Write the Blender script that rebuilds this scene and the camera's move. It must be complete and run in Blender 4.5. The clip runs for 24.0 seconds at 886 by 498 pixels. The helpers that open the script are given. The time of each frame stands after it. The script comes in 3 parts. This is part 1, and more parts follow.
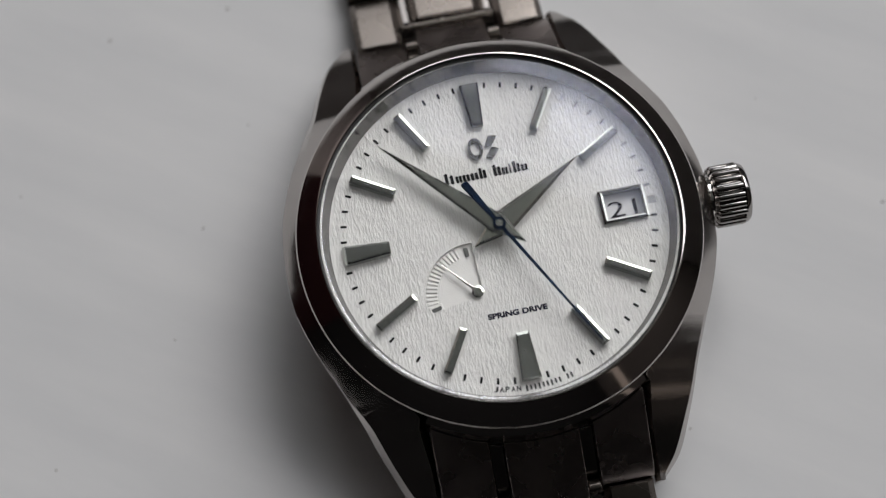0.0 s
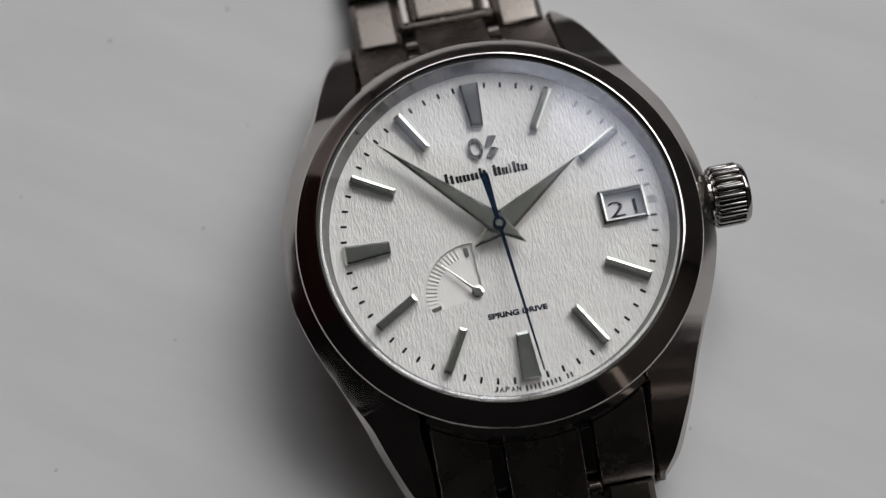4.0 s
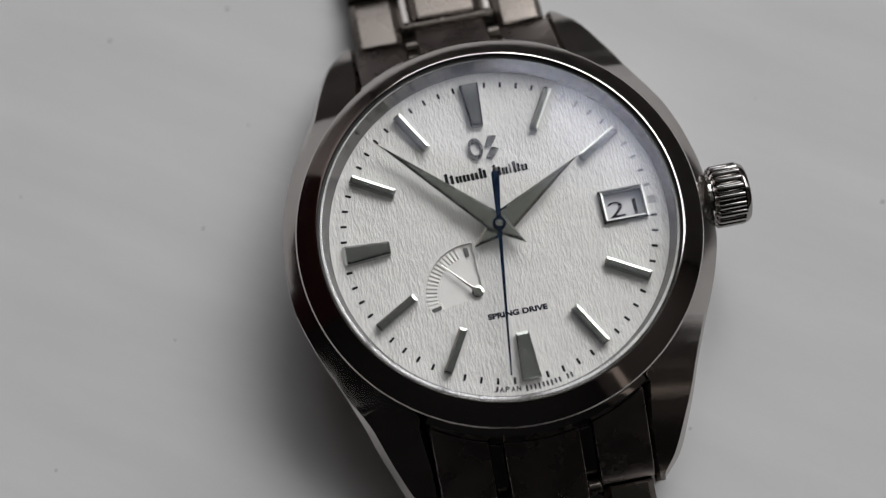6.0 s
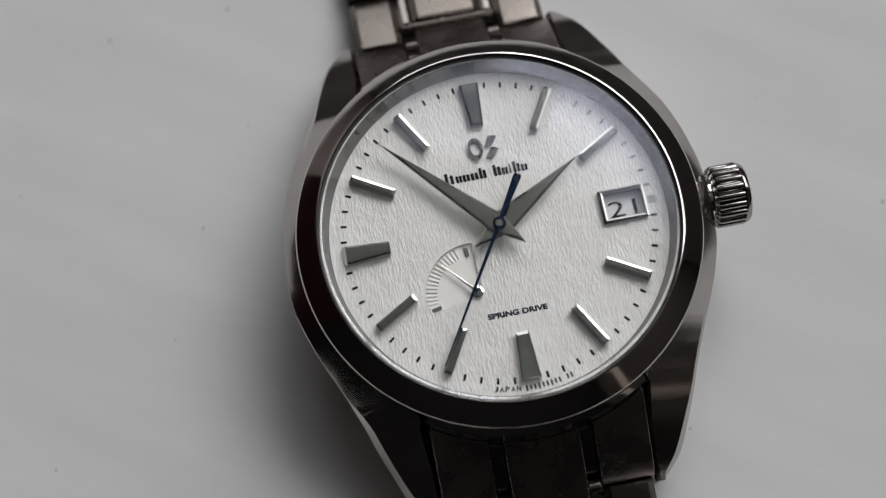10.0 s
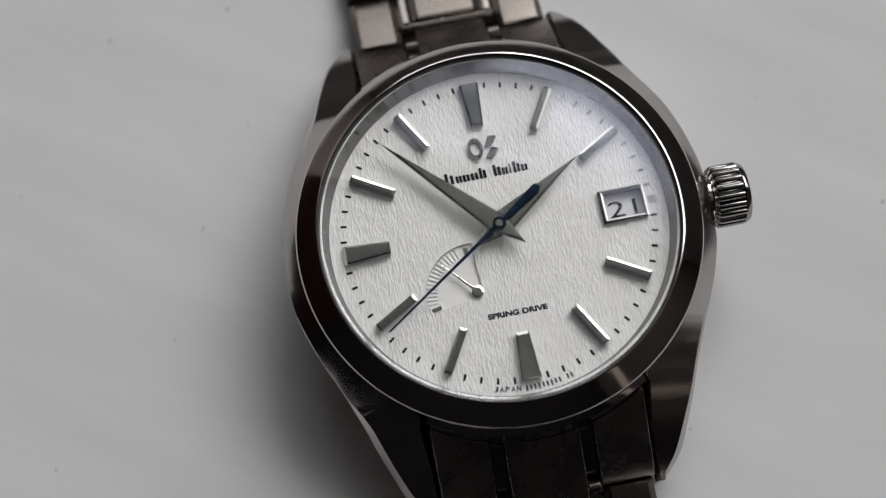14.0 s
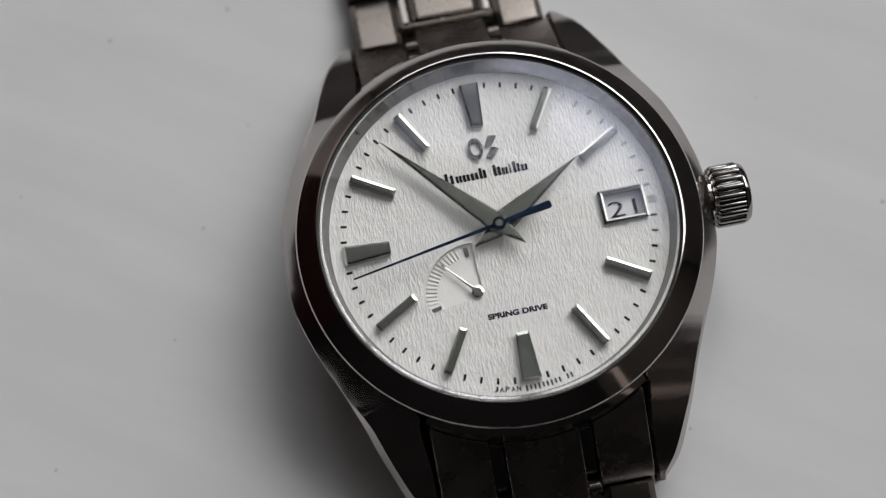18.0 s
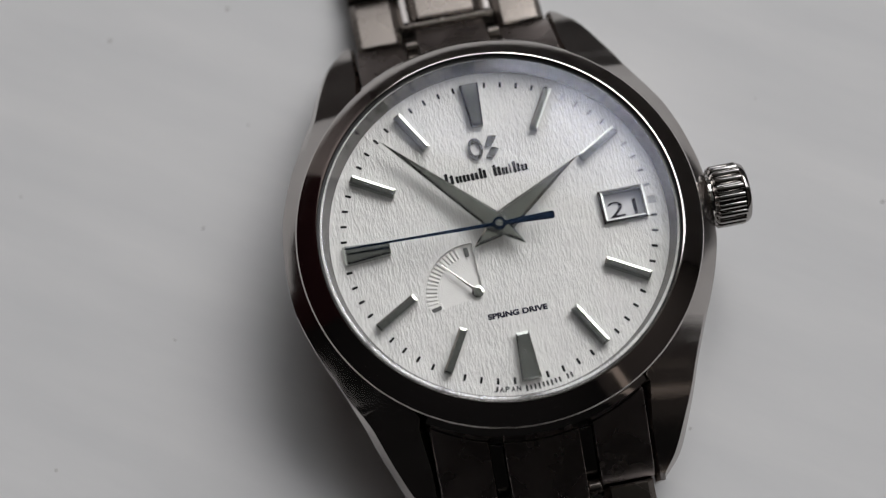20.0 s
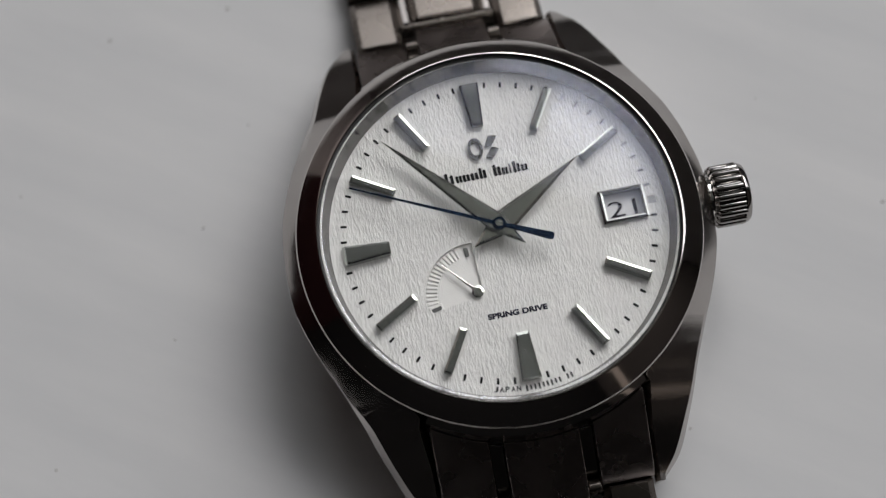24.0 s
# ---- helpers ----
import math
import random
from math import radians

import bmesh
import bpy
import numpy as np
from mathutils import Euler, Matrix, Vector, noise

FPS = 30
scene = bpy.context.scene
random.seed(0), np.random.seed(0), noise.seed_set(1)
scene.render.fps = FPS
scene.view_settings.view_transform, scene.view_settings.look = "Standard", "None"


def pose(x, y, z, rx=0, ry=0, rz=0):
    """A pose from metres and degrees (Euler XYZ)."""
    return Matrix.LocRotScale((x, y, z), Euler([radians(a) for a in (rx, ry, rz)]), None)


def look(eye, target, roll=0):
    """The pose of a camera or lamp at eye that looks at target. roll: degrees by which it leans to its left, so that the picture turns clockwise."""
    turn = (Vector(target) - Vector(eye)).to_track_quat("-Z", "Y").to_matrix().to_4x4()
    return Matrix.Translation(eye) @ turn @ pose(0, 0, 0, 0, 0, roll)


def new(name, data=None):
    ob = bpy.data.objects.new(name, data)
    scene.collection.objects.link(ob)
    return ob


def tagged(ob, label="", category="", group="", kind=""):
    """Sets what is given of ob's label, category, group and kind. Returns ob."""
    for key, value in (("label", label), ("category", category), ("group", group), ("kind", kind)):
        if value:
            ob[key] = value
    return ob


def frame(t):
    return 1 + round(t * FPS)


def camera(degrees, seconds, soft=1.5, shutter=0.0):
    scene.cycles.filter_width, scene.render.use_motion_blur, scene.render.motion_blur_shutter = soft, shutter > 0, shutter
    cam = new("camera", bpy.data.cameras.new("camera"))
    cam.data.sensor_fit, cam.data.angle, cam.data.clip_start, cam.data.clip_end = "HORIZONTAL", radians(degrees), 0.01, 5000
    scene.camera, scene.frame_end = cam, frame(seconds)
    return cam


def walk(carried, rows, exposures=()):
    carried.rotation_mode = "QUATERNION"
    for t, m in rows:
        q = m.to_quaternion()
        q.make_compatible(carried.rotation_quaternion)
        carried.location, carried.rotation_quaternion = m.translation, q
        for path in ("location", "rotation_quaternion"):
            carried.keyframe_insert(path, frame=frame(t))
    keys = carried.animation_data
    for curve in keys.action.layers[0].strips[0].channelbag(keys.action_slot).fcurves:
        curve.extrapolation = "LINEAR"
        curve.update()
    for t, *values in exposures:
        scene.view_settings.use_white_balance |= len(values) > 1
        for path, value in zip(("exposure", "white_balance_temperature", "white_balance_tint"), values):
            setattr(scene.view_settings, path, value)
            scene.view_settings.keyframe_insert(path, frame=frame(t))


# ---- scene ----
cam = camera(31.75, 24.0, soft=1.25)
cam.data.dof.use_dof, cam.data.dof.focus_distance, cam.data.dof.aperture_fstop = True, 0.1463, 16.0
DIAL = 11.5  # height of the dial over the table, mm
EYE = pose(-0.01116, -0.04429, 0.13953 + DIAL / 1000, 17.397, 1.165, -11.090)
walk(cam, [(0.0, EYE), (24.0, EYE)],
     exposures=((0.0, -0.20), (2.5, -0.23), (6.0, -0.27), (8.5, -0.26), (10.5, -0.24), (13.0, -0.20), (18.0, -0.18), (21.0, -0.17), (24.0, -0.27)))

# ---- light: one overcast window, dim sky ----
world = bpy.data.worlds.new("sky")
scene.world = world
world.use_nodes = True
wn = world.node_tree
sky = wn.nodes.new("ShaderNodeTexSky")
sky.sky_type = "NISHITA"
sky.sun_disc = False
sky.sun_elevation, sky.sun_rotation = radians(35), radians(40)
bg = wn.nodes["Background"]
bg.inputs["Strength"].default_value = 0.05
wn.links.new(sky.outputs["Color"], bg.inputs["Color"])

WIN_X0, WIN_X1, WIN_Z0, WIN_Z1, WALL_Y = -0.95, 1.35, 0.58, 2.34, 1.0
ROOM = pose(0, 0, 0, 0, 0, -33)  # the window faces the watch from between twelve and three


def window_light(x0, x1, z0, z1, watts):
    """Overcast daylight in a part of the window's opening."""
    lamp = bpy.data.lights.new("window_light", "AREA")
    lamp.shape, lamp.size, lamp.size_y = "RECTANGLE", x1 - x0, z1 - z0
    lamp.energy, lamp.color = watts, (1.0, 0.994, 0.998)
    mid, z = (x0 + x1) / 2, (z0 + z1) / 2
    new("window_light", lamp).matrix_world = ROOM @ look((mid, WALL_Y + 0.02, z), (mid, 0.0, z))


WEST_DIM_X = -0.40  # lamp watts drop west of here, made up to shape the reflections
window_light(WEST_DIM_X, 0.55, WIN_Z0, 1.22, 13.0)
window_light(0.55, WIN_X1, WIN_Z0, 1.22, 3.1)
window_light(WIN_X0, WEST_DIM_X, WIN_Z0, 1.22, 2.2)
for k, (west, east) in enumerate(((5.0, 15.0), (3.4, 14.5), (2.6, 12.5), (2.6, 9.0), (3.0, 6.5), (3.6, 4.6), (3.8, 3.4), (3.6, 2.6))):  # made-up steps of watts towards the lintel, to grade the crystal's haze
    z0, z1 = 1.22 + 0.14 * k, 1.22 + 0.14 * (k + 1)
    window_light(WIN_X0, -0.15, z0, z1, west * 0.14 * (-0.15 - WIN_X0))
    window_light(-0.15, WIN_X1, z0, z1, east * 0.14 * (WIN_X1 + 0.15))


# ---- materials ----
def material(name):
    m = bpy.data.materials.new(name)
    m.use_nodes = True
    return m, m.node_tree.nodes, m.node_tree.links, m.node_tree.nodes["Principled BSDF"]


def noise_tex(n, l, scale, detail=4.0, stretch=(1, 1, 1), turn=0.0):
    tc = n.new("ShaderNodeTexCoord")
    mp = n.new("ShaderNodeMapping")
    mp.inputs["Scale"].default_value = stretch
    mp.inputs["Rotation"].default_value = (0, 0, radians(turn))
    tx = n.new("ShaderNodeTexNoise")
    tx.inputs["Scale"].default_value = scale
    tx.inputs["Detail"].default_value = detail
    l.new(tc.outputs["Object"], mp.inputs["Vector"])
    l.new(mp.outputs["Vector"], tx.inputs["Vector"])
    return tx


def ramp(n, l, src, stops):
    r = n.new("ShaderNodeValToRGB")
    while len(r.color_ramp.elements) < len(stops):
        r.color_ramp.elements.new(0.5)
    for e, (pos, c) in zip(r.color_ramp.elements, stops):
        e.position = pos
        e.color = (*c, 1) if isinstance(c, tuple) else (c, c, c, 1)
    l.new(src, r.inputs["Fac"])
    return r


def bump(n, l, src, strength, dist, bsdf, prior=None):
    b = n.new("ShaderNodeBump")
    b.inputs["Strength"].default_value = strength
    b.inputs["Distance"].default_value = dist
    l.new(src, b.inputs["Height"])
    if prior:
        l.new(prior.outputs["Normal"], b.inputs["Normal"])
    l.new(b.outputs["Normal"], bsdf.inputs["Normal"])
    return b


def metal(name, color, rough, brush=None, strength=0.25, vary=0.06):
    """Metal; brush: stretch of the hairlines, long side smallest."""
    m, n, l, b = material(name)
    b.inputs["Metallic"].default_value = 1.0
    cl = noise_tex(n, l, 300, 3)
    c0 = tuple(c * 0.9 for c in color)
    r = ramp(n, l, cl.outputs["Fac"], [(0.3, c0), (0.7, color)])
    l.new(r.outputs["Color"], b.inputs["Base Color"])
    rr = ramp(n, l, cl.outputs["Fac"], [(0.3, max(rough - vary, 0.02)), (0.75, rough + vary)])
    l.new(rr.outputs["Color"], b.inputs["Roughness"])
    if brush:
        hair = noise_tex(n, l, 9000, 3, brush)
        bump(n, l, hair.outputs["Fac"], strength, 0.00003, b)
    return m


M_BRUSHED = metal("titanium_brushed", (0.36, 0.31, 0.29), 0.29, (1, 0.03, 0.3), 0.25)
# the end links' titanium, darkened to hold down the window's reflection
M_LINK_DIMMED = metal("titanium_link_dimmed", (0.185, 0.163, 0.145), 0.27, (1, 0.03, 0.3), 0.3)
M_BEZEL = metal("titanium_bezel", (0.62, 0.58, 0.555), 0.085, vary=0.02)
# polished titanium in a darker copy, so the strips mirror less window light
M_STRIP_DIMMED = metal("titanium_strip_dimmed", (0.25, 0.232, 0.22), 0.16, vary=0.03)
M_SIDE = metal("titanium_side", (0.50, 0.47, 0.45), 0.16, (0.3, 0.05, 1), 0.05, 0.03)
M_POLISH = metal("titanium_polished", (0.57, 0.545, 0.525), 0.06, vary=0.02)
M_STEEL = metal("steel_mirror", (0.72, 0.71, 0.69), 0.05, vary=0.01)
M_HAND = metal("hand_steel", (0.76, 0.78, 0.72), 0.11, (1, 0.02, 1), 0.08, 0.02)
M_MARKER = metal("marker_steel", (0.60, 0.62, 0.585), 0.10, (1, 0.05, 1), 0.06, 0.02)
M_FLANGE = metal("flange_steel", (0.25, 0.243, 0.241), 0.08, vary=0.02)
M_BLUE = metal("blued_steel", (0.021, 0.046, 0.105), 0.20, vary=0.03)
# polished titanium darkened for the crown, standing in for its dark reflections
M_CROWN_DIMMED = metal("crown_polished_dimmed", (0.40, 0.385, 0.37), 0.07, vary=0.02)
M_EMBLEM = metal("emblem_steel", (0.42, 0.42, 0.41), 0.16, vary=0.03)


def plain(name, color, rough, spec=0.5):
    m, n, l, b = material(name)
    tx = noise_tex(n, l, 900, 3)
    r = ramp(n, l, tx.outputs["Fac"], [(0.3, tuple(c * 0.9 for c in color)), (0.7, color)])
    l.new(r.outputs["Color"], b.inputs["Base Color"])
    b.inputs["Roughness"].default_value = rough
    b.inputs["Specular IOR Level"].default_value = spec
    return m


M_INK = plain("black_ink", (0.008, 0.008, 0.009), 0.8, 0.1)
M_INKBLUE = plain("dark_blue_ink", (0.012, 0.013, 0.028), 0.8, 0.1)
M_INKGREY = plain("grey_ink", (0.05, 0.05, 0.053), 0.8, 0.1)
M_PILL = plain("grey_paint", (0.07, 0.073, 0.07), 0.5)
M_THREE = plain("silver_ink", (0.22, 0.22, 0.225), 0.4)
M_GASKET = plain("gasket", (0.015, 0.015, 0.016), 0.5)
M_DISC = plain("date_disc", (0.46, 0.465, 0.48), 0.5)
M_SECTOR = plain("sector_white", (0.62, 0.615, 0.60), 0.42)
# tones of unseen room surfaces, picked for the darks and lights the metal mirrors
M_WALL = plain("mirrored_dark", (0.009, 0.0085, 0.0085), 0.9, 0.05)
M_WALL_RED = plain("mirrored_maroon", (0.026, 0.009, 0.010), 0.9, 0.05)
M_WALL_LIGHT = plain("mirrored_pale", (0.80, 0.79, 0.80), 0.9, 0.1)
# beige of an added reflector beside the window
M_WALL_BOUNCE = plain("bounce_beige", (0.44, 0.38, 0.36), 0.9, 0.1)
M_WALL_BROWN = plain("mirrored_brown", (0.080, 0.069, 0.064), 0.9, 0.05)
# warm tone of the added strip that the bezel mirrors
M_GLINT = plain("glint_reflector_warm", (0.86, 0.72, 0.62), 0.7, 0.2)
M_CEIL = plain("ceiling_paint", (0.165, 0.17, 0.16), 0.9, 0.1)
M_FLOOR = plain("floor_boards", (0.02, 0.015, 0.012), 0.7, 0.2)


def dial_material():
    m, n, l, b = material("snow_dial")
    long = noise_tex(n, l, 4700, 5, (1.0, 0.27, 1), 5)
    long.inputs["Distortion"].default_value = 0.35
    broad = noise_tex(n, l, 900, 4, (1, 0.75, 1), 5)
    r = ramp(n, l, broad.outputs["Fac"], [(0.25, (0.495, 0.493, 0.484)), (0.75, (0.548, 0.546, 0.533))])
    l.new(r.outputs["Color"], b.inputs["Base Color"])
    b.inputs["Roughness"].default_value = 0.45
    b1 = bump(n, l, broad.outputs["Fac"], 0.6, 0.00022, b)
    bump(n, l, long.outputs["Fac"], 0.95, 0.00013, b, b1)
    return m


def glass_material():
    m, n, l, b = material("crystal_glass")
    b.inputs["Base Color"].default_value = (1, 1, 1, 1)
    b.inputs["Transmission Weight"].default_value = 1.0
    b.inputs["Roughness"].default_value = 0.0
    b.inputs["IOR"].default_value = 1.5
    b.inputs["Specular Tint"].default_value = (0.55, 0.58, 0.74, 1)
    return m


def table_material():
    m, n, l, b = material("white_painted_wood")
    streak = noise_tex(n, l, 75, 4, (0.5, 2.3, 1), 0)
    blot = noise_tex(n, l, 14, 3)
    fine = noise_tex(n, l, 700, 4)
    r = ramp(n, l, streak.outputs["Fac"], [(0.3, (0.700, 0.700, 0.703)), (0.7, (0.765, 0.760, 0.757))])
    l.new(r.outputs["Color"], b.inputs["Base Color"])
    b.inputs["Specular IOR Level"].default_value = 0.03
    rr = ramp(n, l, blot.outputs["Fac"], [(0.3, 0.5), (0.7, 0.62)])
    l.new(rr.outputs["Color"], b.inputs["Roughness"])
    b1 = bump(n, l, streak.outputs["Fac"], 0.12, 0.0005, b)
    bump(n, l, fine.outputs["Fac"], 0.05, 0.00006, b, b1)
    return m


M_DIAL, M_GLASS, M_TABLE = dial_material(), glass_material(), table_material()
M_SPECK = plain("dust_speck", (0.60, 0.59, 0.58), 0.9)


# ---- mesh helpers; lengths in mm ----
def finish(name, bm, mat, parent=None, label="", smooth=None, bevel=0.0):
    """Link a bmesh built in mm as one mesh object."""
    bmesh.ops.scale(bm, vec=(0.001, 0.001, 0.001), verts=bm.verts)
    bmesh.ops.recalc_face_normals(bm, faces=bm.faces)
    if smooth is not None:
        for f in bm.faces:
            f.smooth = True
        for e in bm.edges:
            if len(e.link_faces) == 2 and e.calc_face_angle(0) > radians(smooth):
                e.smooth = False
    me = bpy.data.meshes.new(name)
    bm.to_mesh(me)
    bm.free()
    me.materials.append(mat)
    ob = new(name, me)
    if parent:
        ob.parent = parent
    if label:
        ob["label"] = label
    if bevel:
        mod = ob.modifiers.new("bevel", "BEVEL")
        mod.width, mod.segments, mod.limit_method, mod.angle_limit = bevel / 1000, 2, "ANGLE", radians(28)
        mod.harden_normals = False
    return ob


def part(name, bm, mat, parent, label="", smooth=None, bevel=0.0):
    return finish(name, bm, mat, parent, label, smooth, bevel)


def spin(profile, steps=160, closed=True):
    """Revolve (r, z) points round the z axis."""
    bm = bmesh.new()
    rings = []
    for k in range(steps):
        a = 2 * math.pi * k / steps
        rings.append([bm.verts.new((r * math.sin(a), r * math.cos(a), z)) for r, z in profile])
    n = len(profile)
    for k in range(steps):
        a, b = rings[k], rings[(k + 1) % steps]
        for i in range(n if closed else n - 1):
            j = (i + 1) % n
            bm.faces.new((a[i], b[i], b[j], a[j]))
    return bm


def prism(outline, z0, z1, inset=0.0, drop=0.0, bm=None):
    """Upright prism over an outline; its top edge is cut back by inset and drop."""
    bm = bm or bmesh.new()
    n = len(outline)
    cx, cy = sum(p[0] for p in outline) / n, sum(p[1] for p in outline) / n
    low = [bm.verts.new((x, y, z0)) for x, y in outline]
    loops = [low]
    if inset:
        loops.append([bm.verts.new((x, y, z1 - drop)) for x, y in outline])
        top = inset_outline(outline, inset)
    else:
        top = outline
    loops.append([bm.verts.new((x, y, z1)) for x, y in top])
    for a, b in zip(loops, loops[1:]):
        for i in range(n):
            j = (i + 1) % n
            bm.faces.new((a[i], a[j], b[j], b[i]))
    bm.faces.new(loops[-1])
    bm.faces.new(list(reversed(low)))
    return bm


def inset_outline(pts, d):
    """Offset a convex outline inwards by d."""
    n = len(pts)
    area = sum(pts[i][0] * pts[(i + 1) % n][1] - pts[(i + 1) % n][0] * pts[i][1] for i in range(n))
    s = 1 if area > 0 else -1
    out = []
    for i in range(n):
        p0, p1, p2 = Vector(pts[i - 1]), Vector(pts[i]), Vector(pts[(i + 1) % n])
        e1, e2 = (p1 - p0).normalized(), (p2 - p1).normalized()
        n1, n2 = Vector((-e1.y, e1.x)) * s, Vector((-e2.y, e2.x)) * s
        k = (n1 + n2)
        k = k / max(k.dot(n1), 0.3)
        out.append(tuple(p1 + k * d))
    return out


def turned(pts, deg, dx=0.0, dy=0.0):
    """Turn an outline clockwise by deg (0 points to twelve) and shift it."""
    a = radians(deg)
    return [(x * math.cos(a) + y * math.sin(a) + dx, -x * math.sin(a) + y * math.cos(a) + dy) for x, y in pts]


def rounded(w, h, r, cx=0.0, cy=0.0, k=4):
    pts = []
    for sx, sy, a0 in ((1, 1, 0), (-1, 1, 90), (-1, -1, 180), (1, -1, 270)):
        for i in range(k + 1):
            a = radians(a0 + 90 * i / k)
            pts.append((cx + sx * (w / 2 - r) + r * math.cos(a), cy + sy * (h / 2 - r) + r * math.sin(a)))
    return pts


def lettering(name, text, size, mat, parent, x, y, z, turn=0.0, width=None, thick=0.02, bold=0.0, label=""):
    """Raised words in the built-in font; size: capital height, width: full width, mm."""
    cu = bpy.data.curves.new(name, "FONT")
    cu.body, cu.align_x, cu.align_y, cu.size, cu.offset = text, "CENTER", "BOTTOM_BASELINE", 1.0, bold
    tmp = bpy.data.objects.new(name + "_tmp", cu)
    scene.collection.objects.link(tmp)
    bpy.context.view_layer.update()
    me = bpy.data.meshes.new_from_object(tmp.evaluated_get(bpy.context.evaluated_depsgraph_get()))
    bpy.data.objects.remove(tmp)
    bm = bmesh.new()
    bm.from_mesh(me)
    xs = [v.co.x for v in bm.verts]
    ys = [v.co.y for v in bm.verts]
    low = min(ys)
    fy = size / (max(ys) - low)
    fx = width / (max(xs) - min(xs)) if width else fy
    mid = (max(xs) + min(xs)) / 2
    a = radians(turn)
    for v in bm.verts:
        px, py = (v.co.x - mid) * fx, (v.co.y - low) * fy
        v.co = (x + px * math.cos(a) + py * math.sin(a), y - px * math.sin(a) + py * math.cos(a), z)
    ext = bmesh.ops.extrude_face_region(bm, geom=list(bm.faces))
    for v in [g for g in ext["geom"] if isinstance(g, bmesh.types.BMVert)]:
        v.co.z += thick
    return part(name, bm, mat, parent, label)


# ---- the room, unseen: floor, walls with the window opening, ceiling ----
def slab(name, x0, x1, y0, y1, z0, z1, mat):
    ob = finish(name, prism([(x0 * 1e3, y0 * 1e3), (x1 * 1e3, y0 * 1e3), (x1 * 1e3, y1 * 1e3), (x0 * 1e3, y1 * 1e3)], z0 * 1e3, z1 * 1e3), mat)
    ob.matrix_world = ROOM
    return tagged(ob, kind="structure")


def room():
    xa, xb, yb, za, zb, w = -1.25, 1.9, -0.95, -0.75, 2.45, 0.12
    slab("floor", xa - w, xb + w, yb - w, WALL_Y + w, za - 0.1, za, M_FLOOR)
    slab("ceiling", xa - w, xb + w, yb - w, WALL_Y + w, zb, zb + 0.1, M_CEIL)
    # unseen walls, dark or tinted only to be mirrored in bezel and case
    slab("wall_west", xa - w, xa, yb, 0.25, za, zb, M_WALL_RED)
    # unseen lighter stretch, added to brighten the bezel's and case's upper left
    slab("wall_west_bounce", xa - w, xa, 0.25, WALL_Y, za, zb, M_WALL_BOUNCE)
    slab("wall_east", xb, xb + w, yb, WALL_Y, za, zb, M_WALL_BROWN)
    # unseen strip, added for a warm highlight at the bezel's lower right
    slab("glint_reflector", xb - 0.02, xb - 0.001, -0.71, -0.615, za, 1.35, M_GLINT)
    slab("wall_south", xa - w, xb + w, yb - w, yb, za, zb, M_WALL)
    # the window wall, round its opening
    bm = bmesh.new()
    for x0, x1, z0, z1 in ((xa - w, WIN_X0, za, zb), (WIN_X1, xb + w, za, zb), (WIN_X0, WIN_X1, za, WIN_Z0), (WIN_X0, WIN_X1, WIN_Z1, zb)):
        prism([(x0 * 1e3, WALL_Y * 1e3), (x1 * 1e3, WALL_Y * 1e3), (x1 * 1e3, (WALL_Y + w) * 1e3), (x0 * 1e3, (WALL_Y + w) * 1e3)], z0 * 1e3, z1 * 1e3, bm=bm)
    tagged(finish("wall_north", bm, M_WALL_LIGHT), kind="structure").matrix_world = ROOM


def table():
    base = tagged(new("table"), "white painted wooden table with faint brush streaks", "table")
    base.matrix_basis = ROOM @ pose(0, -0.26, -0.75)
    top = bmesh.new()
    prism(rounded(1200, 670, 12), 710, 750, 2, 2, top)
    part("tabletop", top, M_TABLE, base)
    for sx in (-1, 1):
        for sy in (-1, 1):
            part("leg", prism(rounded(60, 60, 6, sx * 540, sy * 290), 0, 710), M_TABLE, base)


# ---- the watch ----
def station(y, table):
    """Smooth reading of rows (y, value)."""
    n = len(table) - 1
    k = next((i for i in range(n) if y <= table[i + 1][0]), n - 1)
    (y0, v0), (y1, v1) = table[k], table[k + 1]
    def slope(i):
        if i == 0:
            return 0.0
        a, b = table[max(i - 1, 0)], table[min(i + 1, n)]
        return (b[1] - a[1]) / (b[0] - a[0])
    h = y1 - y0
    u = min(max((y - y0) / h, 0.0), 1.0)
    m0, m1 = slope(k) * h, slope(k + 1) * h
    return (2 * u ** 3 - 3 * u * u + 1) * v0 + (u ** 3 - 2 * u * u + u) * m0 + (3 * u * u - 2 * u ** 3) * v1 + (u ** 3 - u * u) * m1


SIDE_X = [(0, 20.5), (4, 20.22), (7, 19.5), (10, 18.42), (12, 17.5), (15, 16.15), (18.5, 14.75), (22.2, 13.1), (23.4, 12.4), (24.4, 11.5), (25.3, 10.6)]
SIDE_Z = [(0, -1.24), (3, -1.37), (6, -1.56), (9, -1.88), (12, -2.55), (15, -3.65), (18.5, -5.2), (22, -6.9), (25.3, -8.3)]
EDGE_X = [(0, 19.2), (3, 19.05), (6, 18.55), (9, 17.75), (12, 16.7), (15, 15.5), (18.5, 14.15), (20.5, 13.3), (22.2, 12.5), (23.4, 11.85), (24.4, 11.05), (25.3, 10.5)]
EDGE_Z = [(0, 0.1), (3, -0.02), (6, -0.33), (9, -0.82), (12, -1.55), (15, -2.6), (18.5, -3.9), (22, -5.7), (24.4, -7.1), (25.3, -7.8)]
LUG_X, BODY_R, FOOT = 10.1, 18.8, -9.9


